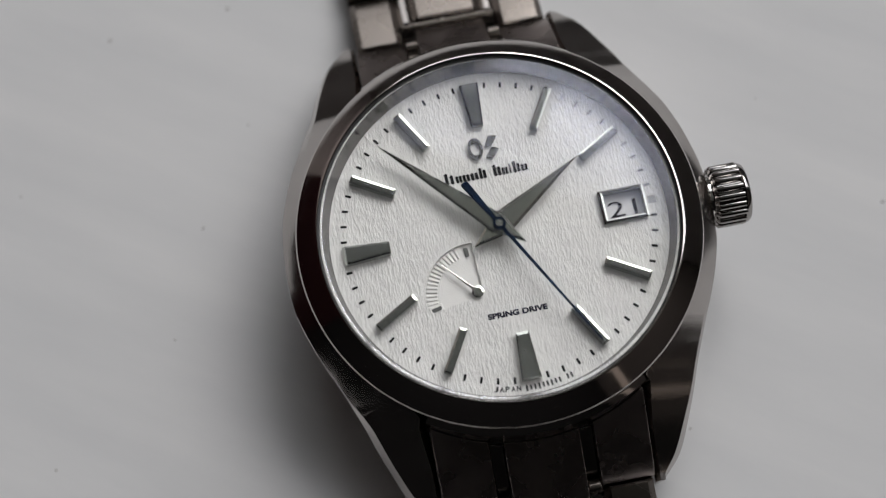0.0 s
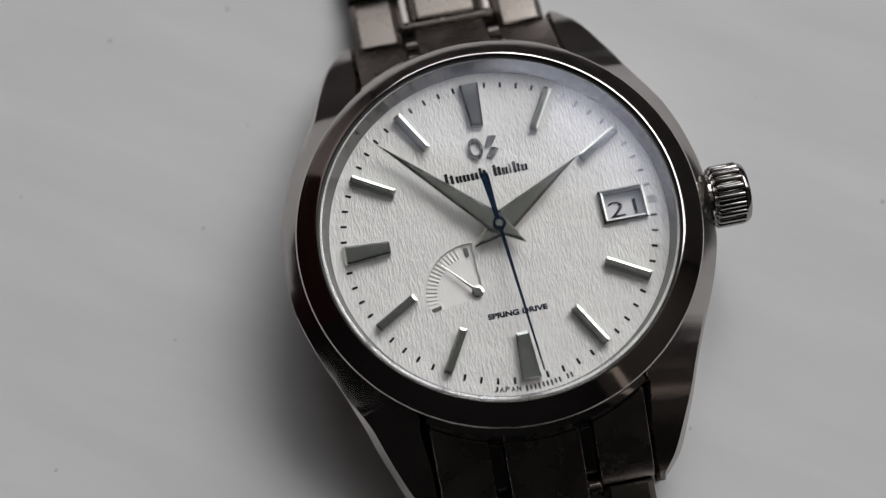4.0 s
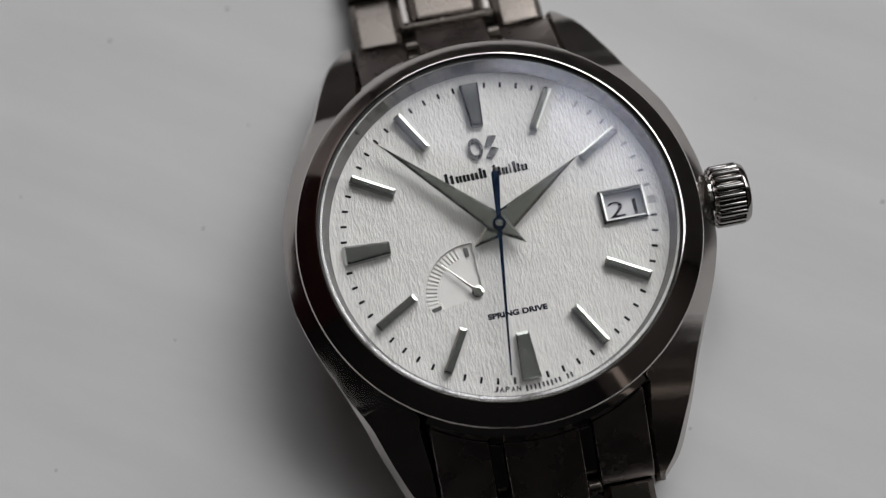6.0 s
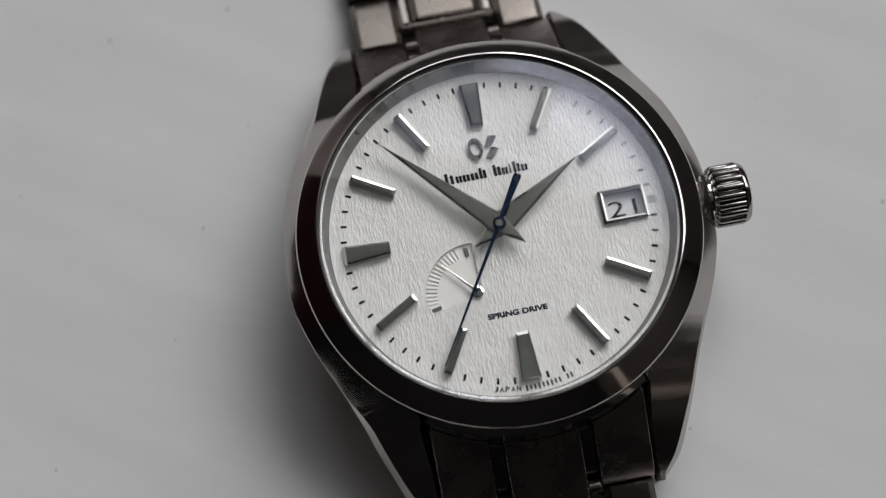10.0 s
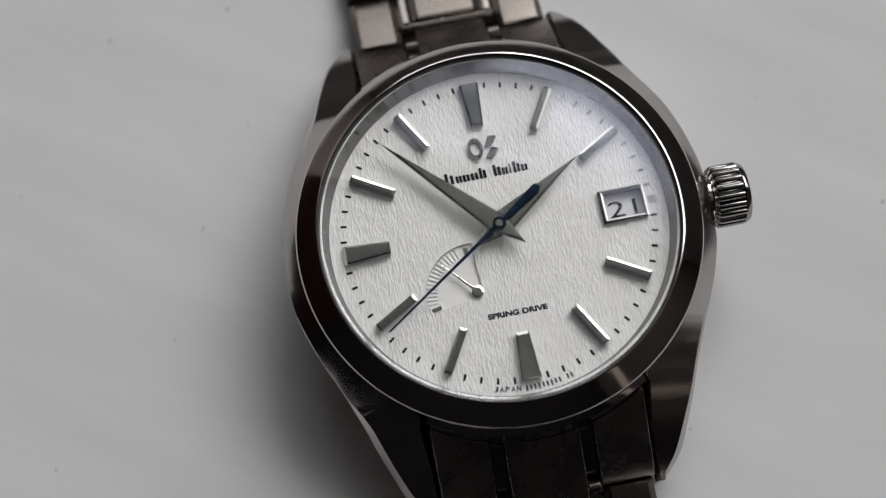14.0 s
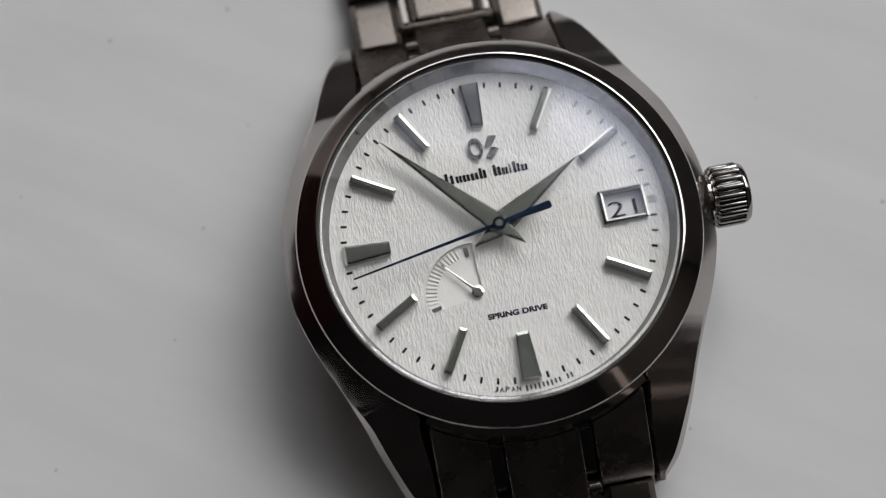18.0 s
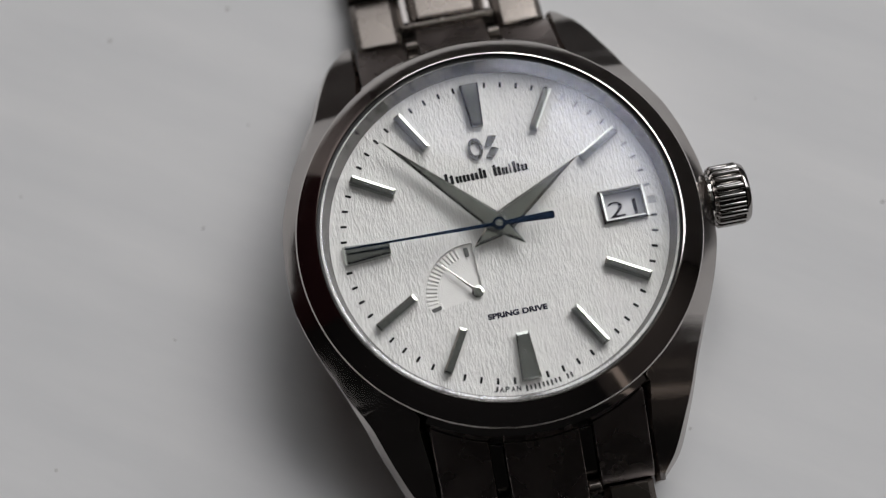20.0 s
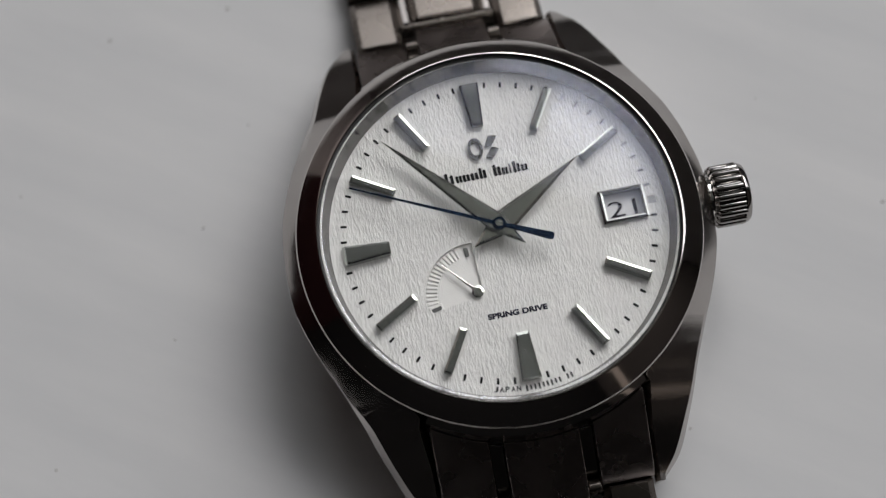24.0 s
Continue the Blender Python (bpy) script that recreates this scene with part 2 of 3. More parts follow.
def case(watch):
    bm = bmesh.new()
    ys = [0.5 * k for k in range(50)] + [24.8, 25.05, 25.3]
    for sx in (-1, 1):
        rows = []
        for y in [-v for v in reversed(ys[1:])] + ys:
            a = abs(y)
            inner = math.sqrt(BODY_R ** 2 - a * a) if a < 15.85 else LUG_X
            ex, ez, wx, wz = station(a, EDGE_X), station(a, EDGE_Z), station(a, SIDE_X), station(a, SIDE_Z)
            full = (0.65 if y > 0 else 0.25) * min(max((a - 16) / 6, 0.0), 1.0)  # the lugs at twelve are fuller at the tip
            ex, wx = ex + full, wx + full
            if y < 0:
                wx -= 0.22 * max(0.0, 1 - abs(a - 11) / 6)
                if sx < 0:  # between nine and the lug the polished top runs out to a narrow chamfer
                    u, v = (min(max(q, 0.0), 1.0) for q in ((a - 1.0) / 3.6, (a - 11.9) / 4.2))
                    f = u * u * (3 - 2 * u) * (1 - v * v * (3 - 2 * v))
                    wz += (ez - 0.45 * (wx - ex) - wz) * f
                    ex, ez = ex + (wx - 0.1 - ex) * f, ez + (wz + 0.12 - ez) * f
                else:
                    u, v = (min(max(q, 0.0), 1.0) for q in ((a - 1) / 9, (a - 16) / 6))
                    f = 0.6 * u * u * (3 - 2 * u) * (1 - v * v * (3 - 2 * v))
                    ex, ez = ex + (wx - 0.1 - ex) * f, ez + (wz + 0.3 - ez) * f
            elif sx > 0:  # and so it does above the crown, less far
                wx += 0.3 * max(0.0, 1 - abs(a - 11) / 6)
                u, v = (min(max(q, 0.0), 1.0) for q in ((a - 8.5) / 2.5, (a - 16) / 6))
                f = 0.92 * u * u * (3 - 2 * u) * (1 - v * v * (3 - 2 * v))
                wz += (ez - 0.75 * (wx - ex) - wz) * f
                ex, ez = ex + (wx - 0.1 - ex) * f, ez + (wz + 0.12 - ez) * f
            ex, wx = max(ex, inner + (0.95 if a > 15.85 else 0.05)), max(wx, inner + 0.6)
            iz = max(station(a, EDGE_Z) + 0.3, 0.35 if a < 9 else 0.35 - 2.2 * ((a - 9) / 7) ** 2)
            wz += 0.2 * max(0.0, 1 - a / 11) if sx > 0 else 0.0
            low = max(wz - 2.4, (wz + FOOT) / 2)
            cut = min(max((a - 15) / 1.6, 0.0), 1.0) * (0.42 + 0.45 * min(max((20.5 - a) / 4, 0.0), 1.0))
            sec = [(inner + cut, iz), (ex, ez), (wx, wz), (max(wx - 0.35, inner + 0.06), low), (max(wx - 1.5, inner + 0.04), FOOT), (inner, FOOT), (inner, iz - 2.0 * cut)]
            yy = y if a < 15 else math.copysign(15 + (a - 15) * (0.94 if y > 0 else 0.97), y)
            rows.append([bm.verts.new((sx * x, yy, z)) for x, z in sec])
        for a, b in zip(rows, rows[1:]):
            for i in range(7):
                j = (i + 1) % 7
                bm.faces.new((a[i], b[i], b[j], a[j]))
        bm.faces.new(rows[0])
        bm.faces.new(list(reversed(rows[-1])))
    for v in bm.verts:
        v.co.z += DIAL
    part("case", bm, M_SIDE, watch, "dark brushed titanium case with sloping lugs", smooth=16, bevel=0.10)
    body = spin([(0.01, -10), (16.5, -10), (17.2, -9.6), (18.7, -9.0), (18.7, 0.15), (16.9, 0.15), (16.9, -1.2), (0.01, -1.2)], 96)
    for v in body.verts:
        v.co.z += DIAL
    part("case_back", body, M_SIDE, watch, smooth=30)
    for side in (0, 180):  # rim of the case between the lugs
        bm = bmesh.new()
        rows = []
        for k in range(41):
            a = radians(side - 31.5 + 63 * k / 40)
            rows.append([bm.verts.new((r * math.sin(a), r * math.cos(a), z + DIAL)) for r, z in ((18.6, 0.45), (18.98, 0.4), (19.35, 0.16), (19.66, -0.14), (19.66, -4.0), (18.6, -4.0))])
        for a, b in zip(rows, rows[1:]):
            for i in range(6):
                bm.faces.new((a[i], b[i], b[(i + 1) % 6], a[(i + 1) % 6]))
        bm.faces.new(rows[0])
        bm.faces.new(list(reversed(rows[-1])))
        part("case_rim", bm, M_POLISH, watch, smooth=40)


def bezel(watch):
    prof = [(17.2, 0.0), (18.9, 0.3), (19.08, 0.6), (19.13, 0.88), (19.08, 0.98)]
    for k in range(1, 13):  # convex flank up to the narrow land
        u = k / 12
        prof.append((19.08 - 1.82 * u, 0.98 + 1.43 * u + 0.02 * math.sin(math.pi * u)))
    prof += [(17.16, 2.47), (17.06, 2.515), (16.98, 2.525), (16.93, 2.475), (16.92, 2.3), (16.92, 1.5), (17.0, 0.4)]
    bm = spin([(r, z + DIAL) for r, z in prof], 220)
    part("bezel", bm, M_BEZEL, watch, "polished convex titanium bezel", smooth=40)
    g = spin([(r, z + DIAL) for r, z in ((16.76, 1.5), (16.92, 1.5), (16.92, 2.25), (16.76, 2.2))], 200)
    part("gasket", g, M_GASKET, watch)


def crystal(watch):
    rc = 132.0
    def dome(r, top):
        return top - r * r / (2 * rc) - 0.15 * (r / 16.5) ** 6
    prof = [(r, dome(r, 3.35)) for r in (0.02, 2, 4, 6, 8, 10, 11.5, 13, 14, 15, 15.7, 16.2, 16.5)]
    prof += [(16.74, 1.85), (16.76, 1.45)]
    prof += [(r, dome(r, 3.35) - 0.85 if r < 16.6 else 1.42) for r in (16.7, 16.3, 15, 13, 10, 7, 4, 0.02)]
    bm = spin([(r, z + DIAL) for r, z in prof], 180)
    ob = part("crystal", bm, M_GLASS, watch, "clear domed sapphire crystal with a bluish coating", smooth=30)
    ob.visible_shadow = False


def flange(watch):
    bm = spin([(r, z + DIAL) for r, z in ((15.82, -0.05), (16.6, 1.2), (16.68, 1.48), (16.88, 1.48), (16.88, -0.3), (15.82, -0.3))], 220)
    part("flange_ring", bm, M_FLANGE, watch, "polished sloping ring round the dial", smooth=20)


PIVOT, SECTOR_R = (-3.17, -5.69), 4.86


def sector_outline(r=SECTOR_R, a0=-104.0, a1=4.0, k=40):
    pts = [(PIVOT[0] + r * math.sin(radians(a0 + (a1 - a0) * i / k)), PIVOT[1] + r * math.cos(radians(a0 + (a1 - a0) * i / k))) for i in range(k + 1)]
    cap = [(PIVOT[0] + 0.55 * math.sin(radians(a)), PIVOT[1] + 0.55 * math.cos(radians(a))) for a in (60, 100, 150, 200)]
    return pts + cap


def marker_mesh(wo, wi, side, inner, outer, turn):
    """Applied marker: a tapered block with a cut facet along each side and at each end; facets are (width, slope in degrees)."""
    bm = bmesh.new()
    y0, y1, top = 10.35, 14.78, 0.8
    def half(y):
        return wi + (wo - wi) * (y - y0) / (y1 - y0)
    a, b, c = side[0], inner[0], outer[0]
    da, db, dc = (w * math.tan(radians(t)) for w, t in (side, inner, outer))
    def corner(sx, end):
        """Crest, meeting point of the facets on the wall, wall corner and foot."""
        y_end, y_in, w, d = (y0, y0 + b, b, db) if end == 0 else (y1, y1 - c, c, dc)
        out = 1 if end else -1
        if d > da:
            ym = y_in + out * w * da / d
            meet = (sx * half(ym), ym, top - da)
        else:
            meet = (sx * (half(y_end) - a + a * d / da), y_end, top - d)
        pts = ((sx * (half(y_in) - a), y_in, top), meet, (sx * half(y_end), y_end, top - max(da, d)), (sx * half(y_end), y_end, 0))
        made = []
        for x, y, z in pts:
            (px, py), = turned([(x, y)], turn)
            made.append(bm.verts.new((px, py, DIAL + z)))
        return made, d > da
    cs = {(sx, end): corner(sx, end) for sx in (-1, 1) for end in (0, 1)}
    for sx in (-1, 1):
        (p, q, r, f), steep = cs[sx, 0]
        (p1, q1, r1, f1), steep1 = cs[sx, 1]
        bm.faces.new([p, q] + ([] if steep else [r]) + ([] if steep1 else [r1]) + [q1, p1])
        bm.faces.new([f, r] + ([q] if steep else []) + ([q1] if steep1 else []) + [r1, f1])
    for end in (0, 1):
        (p, q, r, f), steep = cs[-1, end]
        (p1, q1, r1, f1), _ = cs[1, end]
        bm.faces.new([p, q] + ([r, r1] if steep else []) + [q1, p1])
        bm.faces.new([f, r] + ([] if steep else [q, q1]) + [r1, f1])
    bm.faces.new([cs[k][0][0] for k in ((-1, 0), (1, 0), (1, 1), (-1, 1))])
    bm.faces.new([cs[k][0][3] for k in ((-1, 0), (-1, 1), (1, 1), (1, 0))])
    return bm


FACETS = {12: ((0.2, 42), (0.22, 45), (0.2, 50)), 6: ((0.15, 40), (0.27, 20), (0.07, 60)), 9: ((0.2, 24), (0.15, 45), (0.3, 58))}


def dial(watch):
    bm = bmesh.new()
    loops = [[(15.98 * math.sin(2 * math.pi * k / 160), 15.98 * math.cos(2 * math.pi * k / 160)) for k in range(160)],
             sector_outline(), rounded(3.8, 2.8, 0.1, 11.93, -0.05)]
    made, edges = [], []
    for pts in loops:
        vs = [bm.verts.new((x, y, DIAL)) for x, y in pts]
        made.append(vs)
        edges += [bm.edges.new((vs[i], vs[(i + 1) % len(vs)])) for i in range(len(vs))]
    bmesh.ops.triangle_fill(bm, use_beauty=True, use_dissolve=False, edges=edges)
    for vs, depth in zip(made, (0.4, 0.32, 0.55)):
        lo = [bm.verts.new((v.co.x, v.co.y, v.co.z - depth)) for v in vs]
        for i in range(len(vs)):
            j = (i + 1) % len(vs)
            bm.faces.new((vs[i], vs[j], lo[j], lo[i]))
    d = part("dial", bm, M_DIAL, watch, "white dial with a rippled snow texture")
    for m in range(60):  # minute marks
        if m % 5 or m == 15:
            w, ln = 0.23, 0.58
            if m == 15:
                continue
            out = turned([(-w / 2, 14.6 - ln / 2), (w / 2, 14.6 - ln / 2), (w / 2, 14.6 + ln / 2), (-w / 2, 14.6 + ln / 2)], m * 6)
            part("minute_mark", prism(out, DIAL, DIAL + 0.03), M_INK, d)
    part("three_mark", prism([(14.3, -0.38), (15.05, -0.38), (15.05, 0.38), (14.3, 0.38)], DIAL, DIAL + 0.03), M_THREE, d)
    for h in range(12):  # applied hour markers
        if h == 3:
            continue
        wide = h % 3 == 0
        wo, wi = (0.92, 0.60) if wide else (0.40, 0.385)
        side, inner, outer = FACETS[h or 12] if wide else ((0.2, 17), (0.22, 17), (0.14, 30))
        part("hour_marker", marker_mesh(wo, wi, side, inner, outer, h * 30), M_MARKER, d, "broad tapered steel marker" if wide else "slim faceted steel marker")
    # date opening
    fr = bmesh.new()
    o, i1 = [(9.72, -1.66), (14.02, -1.66), (14.02, 1.58), (9.72, 1.58)], [(10.14, -1.34), (13.72, -1.34), (13.72, 1.24), (10.14, 1.24)]
    mid_o, mid_i = inset_outline(o, 0.19), inset_outline(i1, -0.15)
    ring = [[fr.verts.new((x, y, DIAL + z)) for x, y in pts] for pts, z in ((o, 0), (o, 0.41), (mid_o, 0.5), (mid_i, 0.5), (i1, 0.475), (i1, -0.2))]
    for a, b in zip(ring, ring[1:]):
        for k in range(4):
            fr.faces.new((a[k], a[(k + 1) % 4], b[(k + 1) % 4], b[k]))
    part("date_frame", fr, M_MARKER, d, "bevelled steel date frame")
    part("date_disc", prism([(9.6, -2), (14.2, -2), (14.2, 2), (9.6, 2)], DIAL - 0.6, DIAL - 0.38), M_DISC, d)
    lettering("date_numeral", "21", 1.55, M_INK, d, 11.85, -1.0, DIAL - 0.38, 0, 2.7, 0.02)
    # power reserve sector
    part("sector_floor", prism(sector_outline(SECTOR_R + 0.1, -106, 6), DIAL - 0.5, DIAL - 0.3), M_SECTOR, d)
    for k in range(18):
        a = -98 + k * 5.1
        if a > -12:
            continue
        out = turned([(-0.10, 3.75), (0.10, 3.75), (0.135, 4.8), (-0.135, 4.8)], a, *PIVOT)
        part("reserve_bar", prism(out, DIAL - 0.3, DIAL - 0.2, 0.05, 0.05), M_SECTOR, d)
    for a, w in ((-101, 0.22), (-4, 0.2)):
        if a < -50:
            tab = turned(rounded(2 * w + 0.34, 1.35, 0.1, 0.06, 4.12), a, *PIVOT)
            part("reserve_tab", prism(tab, DIAL - 0.32, DIAL - 0.24, 0.05, 0.04), M_SECTOR, d)
        out = turned(rounded(2 * w, 0.95, 0.12, 0, 4.1), a, *PIVOT)
        part("reserve_pill", prism(out, DIAL - 0.25, DIAL - 0.21), M_PILL, d)
    hand = turned([(-0.13, 0), (0.13, 0), (0.05, 4.3), (-0.05, 4.3)], -41.5, *PIVOT)
    part("reserve_hand", prism(hand, DIAL + 0.12, DIAL + 0.26, 0.045, 0.018), M_STEEL, d, "slim steel power reserve hand")
    hub = spin([(0.01, 0.0), (0.56, 0.0), (0.56, 0.3), (0.38, 0.36), (0.01, 0.36)], 40)
    bmesh.ops.translate(hub, vec=(PIVOT[0], PIVOT[1], DIAL), verts=hub.verts)
    part("reserve_hub", hub, M_HAND, d, smooth=15)
    # emblem: two plain applied shapes; the name below it as plain blocks
    em = bmesh.new()
    for rx, ry, cx, cy in ((0.72, 1.1, -0.62, 8.17),):
        k = 28
        for i in range(k):
            a, b = 2 * math.pi * i / k, 2 * math.pi * (i + 1) / k
            f = 0.60
            q = [(cx + rx * math.cos(a), cy + ry * math.sin(a)), (cx + rx * math.cos(b), cy + ry * math.sin(b)),
                 (cx + f * rx * math.cos(b), cy + f * ry * math.sin(b)), (cx + f * rx * math.cos(a), cy + f * ry * math.sin(a))]
            prism(q, DIAL, DIAL + 0.3, bm=em)
    for q in ([(0.25, 8.2), (1.0, 8.3), (1.65, 9.15), (0.8, 9.25)], [(0.25, 7.15), (0.95, 7.0), (1.6, 7.8), (0.95, 8.12)]):
        prism(q, DIAL, DIAL + 0.3, bm=em)
    part("emblem", em, M_EMBLEM, d, "applied grey metal emblem")
    x, wide = -4.1, 1.07
    for w, hgt in ((0.98, 1.15), (0.62, 0.72), (0.72, 0.72), (0.78, 0.72), (0.72, 1.1), (-0.55, 0), (0.78, 1.15), (0.62, 0.74), (0.38, 1.0), (0.72, 1.15), (0.66, 0.72)):
        w *= wide
        if w < 0:
            x -= w
            continue
        bar = bmesh.new()
        stems = ((0.06, hgt), (0.54, hgt * (0.78 if hgt > 1 else 1.0))) if w > 0.5 else ((0.2, hgt),)
        for u, up in stems:  # plain upright bars with slanted heads and feet
            a, t = x + u * w, min(0.3, w * 0.36)
            prism([(a, 5.3), (a + t * 0.55, 5.14), (a + t * 1.25, 5.3), (a + t, 5.42), (a + t, 5.14 + up), (a + t * 0.45, 5.2 + up), (a - t * 0.25, 5.04 + up), (a, 4.98 + up)], DIAL, DIAL + 0.04, bm=bar)
        part("name_bar", bar, M_INK, d)
        x += w
    lettering("dial_words", "SPRING DRIVE", 0.56, M_INKBLUE, d, 0.06, -8.52, DIAL, 0, 5.62, 0.02, 0.045)
    for k, ch in enumerate("JAPAN"):
        a = 192.6 - k * 1.93
        lettering("rim_letter", ch, 0.46, M_INKGREY, d, 15.52 * math.sin(radians(a)), 15.52 * math.cos(radians(a)), DIAL, a - 180, 0.4, 0.02, 0.025)
    for k in range(12):
        if k == 9:
            continue
        a = 182.2 - k * 1.45
        h = (0.5, 0.42, 0.46)[k % 3]
        part("rim_bar", prism(turned([(-0.09, 15.1), (0.09, 15.1), (0.09, 15.1 + h), (-0.09, 15.1 + h)], a), DIAL, DIAL + 0.02), M_INKGREY, d)


def hand_mesh(w, tail, tip, inset, height, at=0.2):
    """A kite with a flat top and bevelled edges."""
    bm = bmesh.new()
    def kite(d):
        ht, hl = math.atan2(w, tip - at), math.atan2(w, tail + at)
        wd = w - d / math.cos((ht + hl) / 2) if d else w
        return [(-wd, at), (0, -tail + d / math.sin(hl)), (wd, at), (0, tip - d / math.sin(ht))]
    loops = [[bm.verts.new((x, y, z)) for x, y in kite(d)] for d, z in ((0, 0), (0, height - 0.13), (inset, height))]
    for a, b in zip(loops, loops[1:]):
        for i in range(4):
            bm.faces.new((a[i], a[(i + 1) % 4], b[(i + 1) % 4], b[i]))
    bm.faces.new(loops[-1])
    bm.faces.new(list(reversed(loops[0])))
    return bm


def watch_needles(watch):
    hour = part("hour_hand", hand_mesh(1.22, 3.15, 10.05, 0.24, 0.42), M_HAND, watch, "grey steel hour hand with bevelled edges")
    hour.matrix_basis = pose(0, 0, (DIAL + 0.70) / 1000, 0, 0, -58.2)
    minute = part("minute_hand", hand_mesh(0.98, 3.1, 13.9, 0.21, 0.40), M_HAND, watch, "grey steel minute hand with bevelled edges")
    sec = bmesh.new()
    prism([(-0.075, 14.45), (-0.18, 0.5), (0.18, 0.5), (0.075, 14.45)], 0, 0.14, 0.03, 0.05, sec)
    prism([(-0.2, 0.5), (-0.2, -0.5), (-0.39, -4.95), (-0.34, -5.12), (-0.22, -5.22), (0.22, -5.22), (0.34, -5.12), (0.39, -4.95), (0.2, -0.5), (0.2, 0.5)], -0.01, 0.15, 0.11, 0.09, sec)
    second = part("second_hand", sec, M_BLUE, watch, "thin blued steel seconds hand")
    ring = spin([(0.01, -0.02), (0.62, -0.02), (0.62, 0.2), (0.52, 0.27), (0.01, 0.27)], 40)
    part("hub", ring, M_BLUE, second, smooth=30)
    cap = spin([(0.01, 0.1), (0.36, 0.1), (0.36, 0.29), (0.33, 0.32), (0.01, 0.32)], 40)
    part("cap", cap, M_HAND, second, "small steel hub cap", smooth=30)
    return minute, second


def crown(watch):
    cy, cz, x0 = -0.12, -2.6, 20.68
    bm = spin([(0.01, 0.0), (2.1, 0.0), (2.45, 0.15), (2.6, 0.4), (2.62, 2.75), (2.86, 2.85), (2.92, 3.0), (2.88, 3.2), (2.72, 3.42), (2.4, 3.55), (0.01, 3.62)], 96)
    m = Matrix.Translation((x0, cy, cz + DIAL)) @ Euler((0, radians(90), 0)).to_matrix().to_4x4()
    bmesh.ops.transform(bm, matrix=m, verts=bm.verts)
    c = part("crown", bm, M_CROWN_DIMMED, watch, "fluted polished titanium crown", smooth=30)
    for k in range(20):  # rounded ribs that run out in a slope at their inner end
        a = radians(18 * k + 4)
        f = bmesh.new()
        rows = []
        for z, rise, wide in ((0.02, 0.0, 0.6), (0.2, 0.78, 0.9), (0.42, 1.0, 1.0), (2.85, 1.0, 1.0), (2.95, 0.7, 0.95)):
            sec = ((2.3, -0.36), (2.58, -0.36), (2.84, -0.3), (2.97, -0.2), (3.03, 0.0), (2.97, 0.2), (2.84, 0.3), (2.58, 0.36), (2.3, 0.36))
            rows.append([f.verts.new((2.3 + (r - 2.3) * rise if rise else 2.3 + (r - 2.3) * 0.15, t * wide, z)) for r, t in sec])
        for p, q in zip(rows, rows[1:]):
            for i in range(8):
                f.faces.new((p[i], p[i + 1], q[i + 1], q[i]))
        f.faces.new(rows[-1])
        bmesh.ops.rotate(f, cent=(0, 0, 0), matrix=Matrix.Rotation(a, 3, "Z"), verts=f.verts)
        bmesh.ops.transform(f, matrix=m, verts=f.verts)
        part("flute", f, M_CROWN_DIMMED, c, smooth=50)
    st = spin([(0.01, -2.0), (1.7, -2.0), (1.7, -0.3), (2.1, -0.25), (2.1, 0.05), (0.01, 0.05)], 48)
    bmesh.ops.transform(st, matrix=m, verts=st.verts)
    part("crown_tube", st, M_STEEL, c, smooth=30)


def link_block(x0, x1, y0, z0, y1, z1, thick, crown_=0.12):
    """A link's piece from (y0, z0) to (y1, z1) along its top, with softened edges."""
    bm = bmesh.new()
    dy, dz = y1 - y0, z1 - z0
    ln = math.hypot(dy, dz)
    ty, tz = dy / ln, dz / ln
    ny, nz = (-tz, ty) if ty > 0 else (tz, -ty)
    c = 0.22
    d = min(0.62, (x1 - x0) * 0.3)
    sec = [(x0, -thick), (x0, -0.55), (x0 + d, 0.0), ((x0 + x1) / 2, crown_ * 0.25), (x1 - d, 0.0), (x1, -0.55), (x1, -thick)]
    rings = []
    for s, low in ((0.0, c), (c, 0.0), (ln * 0.74, 0.0), (ln * 0.86, 0.12), (ln - c, 0.42), (ln, c + 0.5)):  # the far end rounds off
        rings.append([bm.verts.new((x, y0 + ty * s + ny * (h - (low if h > -thick else 0)), z0 + tz * s + nz * (h - (low if h > -thick else 0)) + DIAL)) for x, h in sec])
    n = len(sec)
    for a, b in zip(rings, rings[1:]):
        for i in range(n):
            j = (i + 1) % n
            bm.faces.new((a[i], a[j], b[j], b[i]))
    bm.faces.new(rings[0])
    bm.faces.new(list(reversed(rings[-1])))
    return bm


def end_piece(x0, x1, s, y_out, z_in, z_out, k=10, r=19.72):
    """Part of the solid end link: inner edge follows the case's circle."""
    bm = bmesh.new()
    rows = []
    for i in range(k + 1):
        x = x0 + (x1 - x0) * i / k
        yi = math.sqrt(r * r - x * x)
        row = []
        for u in (0.0, 0.25, 0.5, 0.75, 0.93, 1.0):
            y = yi + (y_out - yi) * u
            v = (y - 16.2) / (y_out - 16.2)
            z = z_in + (z_out - z_in) * (0.85 * v + 0.15 * v * v) - (0.35 if u == 1.0 else 0)
            row.append((x, s * y, z))
        rows.append(row + [(x, s * y_out, z_out - 2.6), (x, s * yi, z_out - 2.6)])
    vs = [[bm.verts.new((x, y, z + DIAL)) for x, y, z in row] for row in rows]
    n = len(vs[0])
    for a, b in zip(vs, vs[1:]):
        for i in range(n):
            j = (i + 1) % n
            bm.faces.new((a[i], b[i], b[j], a[j]))
    bm.faces.new(vs[0])
    bm.faces.new(list(reversed(vs[-1])))
    return bm


